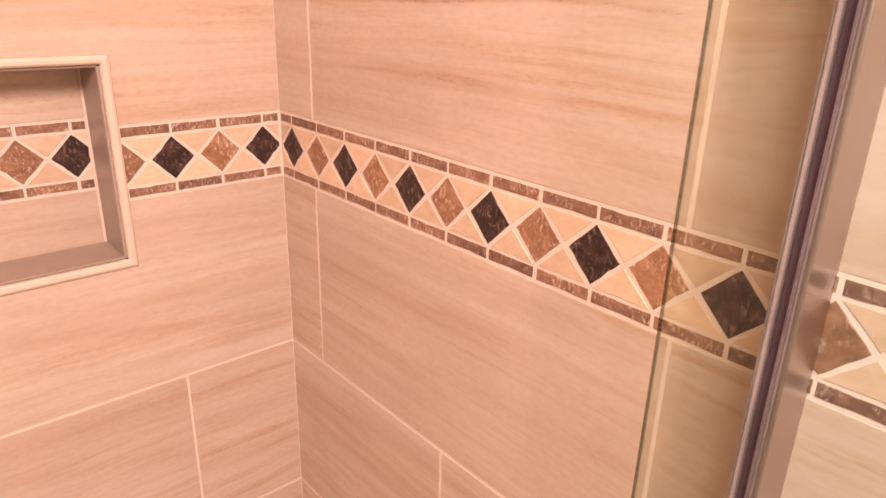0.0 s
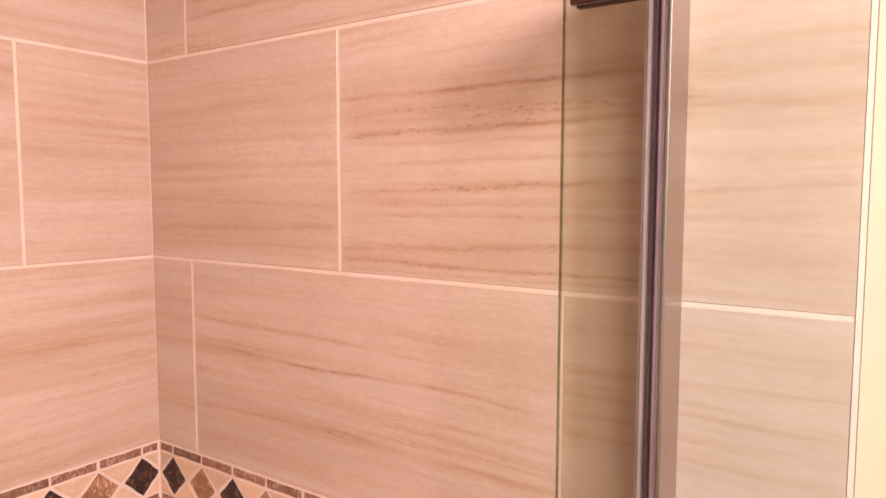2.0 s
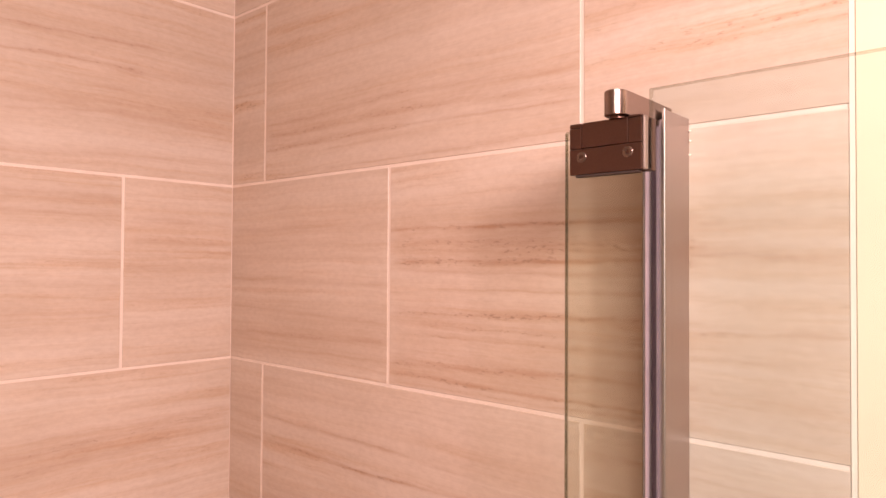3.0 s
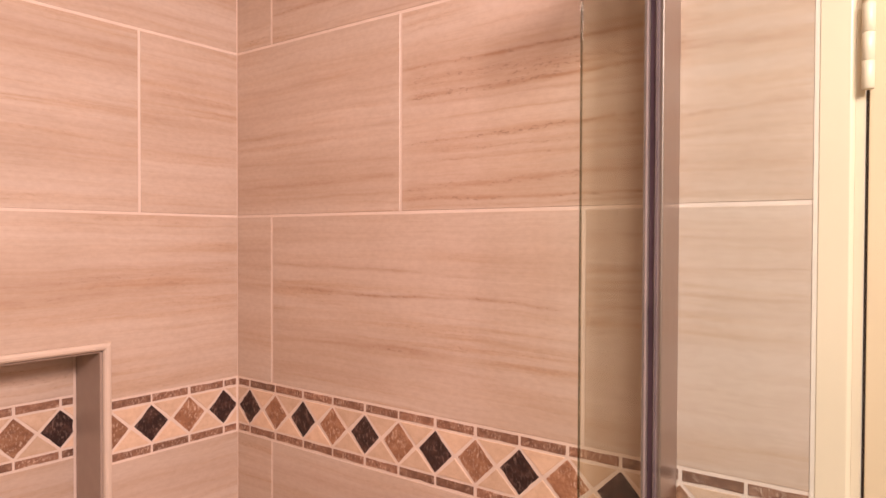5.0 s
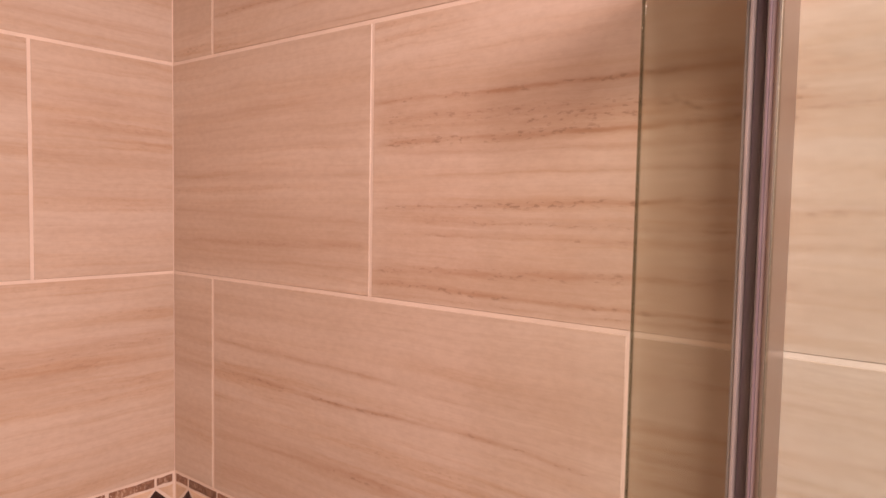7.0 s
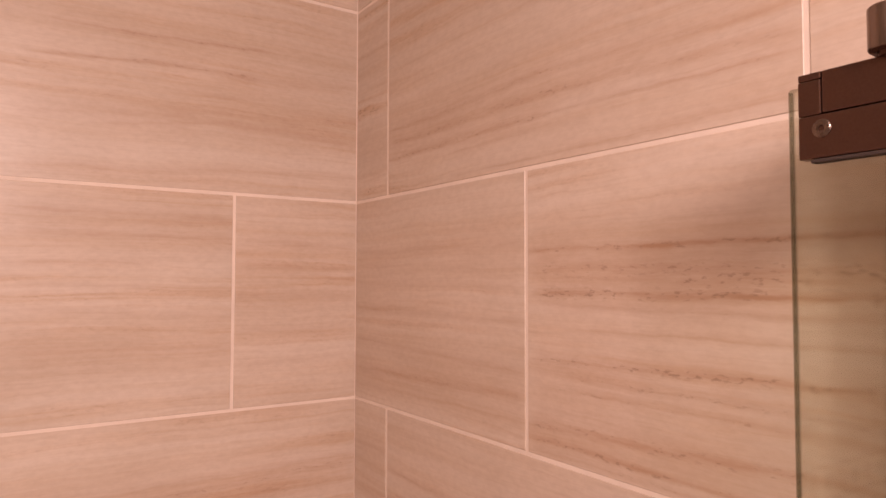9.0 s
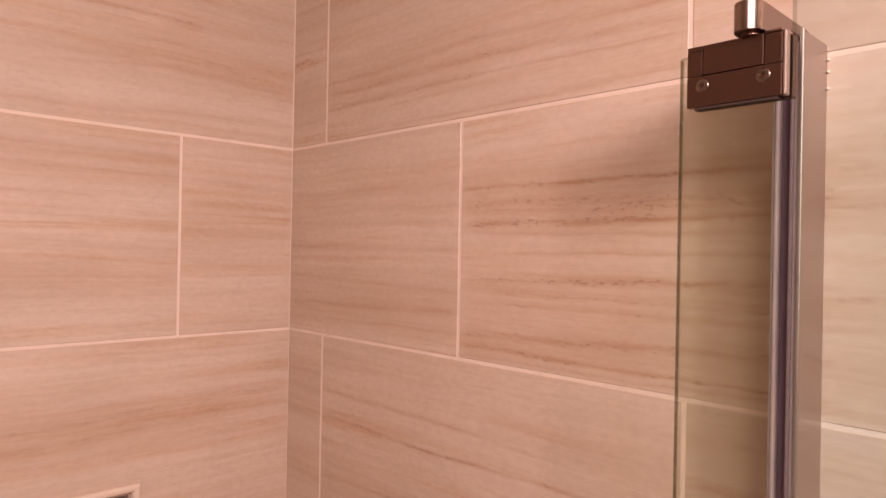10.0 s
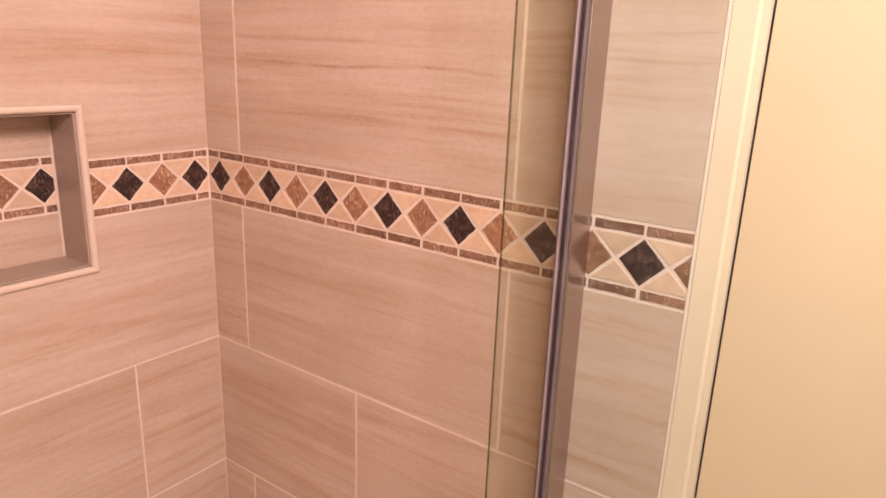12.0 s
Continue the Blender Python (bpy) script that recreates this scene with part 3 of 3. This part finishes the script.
def tile_mesh(w, h):
    key = (round(w, 4), round(h, 4))
    if key not in meshes:
        b, e = bmesh.new(), 0.0007
        rings = []
        for inset, n in ((0, -0.006), (0, -e), (e, 0.0)):
            rings.append([b.verts.new((sx * (w / 2 - inset), sy * (h / 2 - inset), n)) for sx, sy in ((-1, -1), (1, -1), (1, 1), (-1, 1))])
        for p, q in zip(rings, rings[1:]):
            for i in range(4):
                b.faces.new((p[i], p[(i + 1) % 4], q[(i + 1) % 4], q[i]))
        b.faces.new(rings[-1])
        meshes[key] = mesh_of(b, "tile", TILE)
    return meshes[key]


def tile_look(ob, key, at):
    """Gives a tile its own veins, where they are known."""
    if key in VEINS:
        ob.material_slots[0].link = "OBJECT"
        ob.material_slots[0].material = tile_material("veined_tile", VEINS[key], at)


def notched_tile(frame_m, poly, parent, key=None):
    """A tile cut to an L or U shape round an opening."""
    cx, cy = sum(p[0] for p in poly) / len(poly), sum(p[1] for p in poly) / len(poly)
    b = bmesh.new()
    rows = [[b.verts.new((x - cx, y - cy, n)) for x, y in poly] for n in (-0.006, 0.0)]
    for i in range(len(poly)):
        j = (i + 1) % len(poly)
        b.faces.new((rows[0][i], rows[0][j], rows[1][j], rows[1][i]))
    b.faces.new(rows[1])
    b.normal_update()
    bmesh.ops.triangulate(b, faces=[f for f in b.faces if len(f.verts) > 4])
    tile_look(lay("tile", mesh_of(b, "tile", TILE), frame_m @ Matrix.Translation((cx, cy, 0)), parent), key, (cx, cy))


def lay(name, me, m, parent):
    ob = new(name, me)
    ob.parent = parent
    ob.matrix_basis = m
    return ob


def tile(frame_m, u0, u1, v0, v1, parent, key=None):
    g = GAP / 2
    w, h = u1 - u0 - 2 * g, v1 - v0 - 2 * g
    if w > 0.004 and h > 0.004:
        # laid by hand: each a hair off the plane of its neighbours
        lift = random.uniform(-0.0004, 0.0002)
        at = ((u0 + u1) / 2, (v0 + v1) / 2)
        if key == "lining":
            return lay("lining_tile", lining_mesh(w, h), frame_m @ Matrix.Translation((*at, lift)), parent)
        tile_look(lay("tile", tile_mesh(w, h), frame_m @ Matrix.Translation((*at, lift)), parent), key, at)


def clipped(poly, lim, keep_less):
    """A polygon cut at u = lim."""
    out = []
    for i, a in enumerate(poly):
        b = poly[(i + 1) % len(poly)]
        ina, inb = (a[0] <= lim) == keep_less, (b[0] <= lim) == keep_less
        if ina:
            out.append(a)
        if ina != inb:
            s = (lim - a[0]) / (b[0] - a[0])
            out.append((lim, a[1] + s * (b[1] - a[1])))
    return out


def stone_piece(name, poly, mat, frame_m, parent, rough=0.0006, rise=0.0):
    """A tumbled stone with an uneven outline and worn edges."""
    if len(poly) < 3:
        return
    cx, cy = sum(p[0] for p in poly) / len(poly), sum(p[1] for p in poly) / len(poly)
    area = abs(sum(poly[i][0] * poly[(i + 1) % len(poly)][1] - poly[(i + 1) % len(poly)][0] * poly[i][1] for i in range(len(poly)))) / 2
    if area < 1.2e-5:
        return
    ring = []
    for i, a in enumerate(poly):
        b = poly[(i + 1) % len(poly)]
        size = math.hypot(b[0] - a[0], b[1] - a[1])
        k = max(1, min(5, round(size / 0.009)))
        for s in range(k):
            f = s / k
            x, y = a[0] + f * (b[0] - a[0]), a[1] + f * (b[1] - a[1])
            pull = (random.uniform(0, rough) + (rough * 1.2 if random.random() < 0.10 else 0)) if s else rough * 0.9
            d = math.hypot(cx - x, cy - y)
            ring.append((x + (cx - x) / d * pull - cx, y + (cy - y) / d * pull - cy))
    bm = bmesh.new()
    inner = 0.0009
    rows = []
    for inset, n in ((0.0, -0.005), (0.0, -0.0010), (inner, 0.0)):
        rows.append([bm.verts.new((x * (1 - inset / math.hypot(x, y)), y * (1 - inset / math.hypot(x, y)), n)) for x, y in ring])
    for p, q in zip(rows, rows[1:]):
        for i in range(len(ring)):
            j = (i + 1) % len(ring)
            bm.faces.new((p[i], p[j], q[j], q[i]))
    bm.faces.new(rows[-1])
    lay(name, mesh_of(bm, name, mat), frame_m @ Matrix.Translation((cx, cy, rise + random.uniform(-0.0003, 0.0003))), parent)


MID, HALF = 1.2525, 0.0515


def border(frame_m, parent, u0, u1, first, step, dark_first, turn=None, later=0.0):
    """The mosaic: lozenges in turn dark and brown, cream triangles, thin strips above and below."""
    k0, k1 = math.floor((u0 - first) / step) - 1, math.ceil((u1 - first) / step) + 1
    a, b = u0 + 0.0012, u1 - 0.0012

    def put(name, poly, mat, rough=0.0006):
        poly = clipped(clipped(poly, b, True), a, False)
        stone_piece(name, poly, mat, frame_m, parent, rough)

    def place(k):
        return first + k * step if turn is None or k <= turn else first + turn * step + (k - turn) * later

    for k in range(k0, k1 + 2):
        c, n = place(k), place(k + 1)
        mid = (c + n) / 2
        dark = (k % 2 == 0) == dark_first
        hw, hh = 0.0318, 0.0325
        tilt = random.uniform(-0.0007, 0.0007)
        put("lozenge", [(c - hw, MID + tilt), (c, MID - hh), (c + hw, MID - tilt), (c, MID + hh)], DARK_STONE if dark else BROWN_STONE, 0.0008 if dark else 0.0008)
        t = 0.0335
        put("triangle", [(c + 0.0034, MID + t), (mid, MID + 0.0026), (n - 0.0034, MID + t)], CREAM_STONE, 0.0004)
        put("triangle", [(c + 0.0034, MID - t), (n - 0.0034, MID - t), (mid, MID - 0.0026)], CREAM_STONE, 0.0004)
        for s in (1, -1):
            j = random.uniform(-0.0008, 0.0008)
            lo_v, hi_v = sorted((MID + s * 0.0368, MID + s * 0.0498))
            put("strip", [(c + 0.0012 + j, lo_v), (n - 0.0012 + j, lo_v), (n - 0.0012 + j, hi_v), (c + 0.0012 + j, hi_v)], STRIP_STONE, 0.0009)


B0, B1 = MID - HALF, MID + HALF
L1, ROW = 1.61, 0.3075
L0 = 0.8945
J1, J2, WIDE = 0.1015, 0.4085, 0.613
ROWS_UP = [(L0 - 3 * ROW, L0 - 2 * ROW, 1, "G"), (L0 - 2 * ROW, L0 - ROW, 0, "F"), (L0 - ROW, L0, 1, "E"), (L0, B0, 0, "D"), (B1, L1, 0, "C"),
           (L1, L1 + ROW, 1, "B"), (L1 + ROW, L1 + 2 * ROW, 0, "A"), (L1 + 2 * ROW, CEIL, 1, "top")]

for v0, v1, odd, row in ROWS_UP:
    cuts = [-0.0016] + [c for c in ((J2, J2 + WIDE) if odd else (J1, J1 + WIDE)) if c < -TILE_END] + [-TILE_END + 0.001]
    for i, (a, b) in enumerate(zip(cuts, cuts[1:])):
        tile(EAST, a, b, v0, v1, wall_east, ("east", row, i))

N1, N2 = -0.1935, -0.4985
for v0, v1, odd, row in ROWS_UP:
    cuts = [0.0016] + [(N1 if odd else N2) - i * WIDE for i in range(4)]
    cuts = [c for c in cuts if c > WEST + 0.02] + [WEST + 0.002]
    for i, (b, a) in enumerate(zip(cuts, cuts[1:])):
        if v1 <= nz0 or v0 >= nz1 or b <= nx0 - 0.012 or a >= nx1 + 0.012:
            tile(NORTH, a, b, v0, v1, wall_north, ("north", row, i))
            continue
        # cut round the niche and its trim
        g = GAP / 2
        x0, x1, z0, z1 = nx0 - 0.0124, nx1 + 0.0124, nz0 - 0.0124, nz1 + 0.0124
        a, b, lo_v, hi_v = a + g, b - g, v0 + g, v1 - g
        high = hi_v > z1
        edge, cut = (lo_v, z1) if high else (hi_v, z0)
        far = hi_v if high else lo_v
        if a < x0:
            poly = [(a, far), (b, far), (b, cut), (x0, cut), (x0, edge), (a, edge)]
        else:
            poly = [(a, far), (b, far), (b, edge), (x1, edge), (x1, cut), (a, cut)]
        notched_tile(NORTH, poly, wall_north, ("north", row, i))

# niche lining
tile(BACK, nx0, nx1 - 0.0048, nz0, B0, wall_north)
tile(BACK, nx0, nx1 - 0.0048, B1, nz1, wall_north)
RIGHT_SIDE = Matrix(((0, 0, -1, nx1), (-1, 0, 0, 0), (0, 1, 0, 0), (0, 0, 0, 1)))
LEFT_SIDE = Matrix(((0, 0, 1, nx0), (1, 0, 0, 0), (0, 1, 0, 0), (0, 0, 0, 1)))
SILL = Matrix(((1, 0, 0, 0), (0, 1, 0, 0), (0, 0, 1, nz0), (0, 0, 0, 1)))
HEAD = Matrix(((1, 0, 0, 0), (0, -1, 0, 0), (0, 0, -1, nz1), (0, 0, 0, 1)))
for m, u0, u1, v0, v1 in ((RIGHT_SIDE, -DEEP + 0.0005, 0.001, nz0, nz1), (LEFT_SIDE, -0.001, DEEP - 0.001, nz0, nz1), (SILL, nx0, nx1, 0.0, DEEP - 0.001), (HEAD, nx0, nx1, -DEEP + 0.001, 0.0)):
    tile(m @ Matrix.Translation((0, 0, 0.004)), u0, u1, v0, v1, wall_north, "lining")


def trim_piece(x0, x1, z0, z1, along_x, mitre):
    """A narrow rounded trim bar with mitred ends round the niche."""
    bm = bmesh.new()
    w = 0.0122
    prof = [(0.0, 0.004), (0.0, -0.0030), (0.0012, -0.0052), (0.0045, -0.0066), (0.0085, -0.0062), (0.0110, -0.0042), (w, -0.0010), (w, 0.004)]
    rows = []
    for end in (0, 1):
        row = []
        for o, y in prof:
            if along_x:
                z = z0 - (w - o) if mitre > 0 else z1 + (w - o)
                x = (x0 - (w - o)) if end == 0 else (x1 + (w - o))
                row.append(bm.verts.new((x, y, z)))
            else:
                x = x0 - (w - o) if mitre < 0 else x1 + (w - o)
                z = (z0 - (w - o)) if end == 0 else (z1 + (w - o))
                row.append(bm.verts.new((x, y, z)))
        rows.append(row)
    for i in range(len(prof)):
        j = (i + 1) % len(prof)
        bm.faces.new((rows[0][i], rows[0][j], rows[1][j], rows[1][i]))
    bm.faces.new(rows[0])
    bm.faces.new(rows[1])
    return part("niche_trim", bm, TRIM, wall_north, "cream rounded trim round the niche")


trim_piece(nx0, nx1, nz0, nz1, True, 1)
trim_piece(nx0, nx1, nz0, nz1, True, -1)
trim_piece(nx0, nx1, nz0, nz1, False, 1)
trim_piece(nx0, nx1, nz0, nz1, False, -1)

border(EAST, wall_east, 0.0012, -TILE_END, 0.0365, 0.0741, True, 4, 0.0721)
border(NORTH, wall_north, nx1 + 0.0125, -0.0012, -0.0310, 0.0715, True)
border(NORTH, wall_north, WEST, nx0 - 0.0125, -0.0310, 0.0715, True)
border(BACK, wall_north, nx0, nx1 - 0.0056, -0.2845, 0.0700, True)
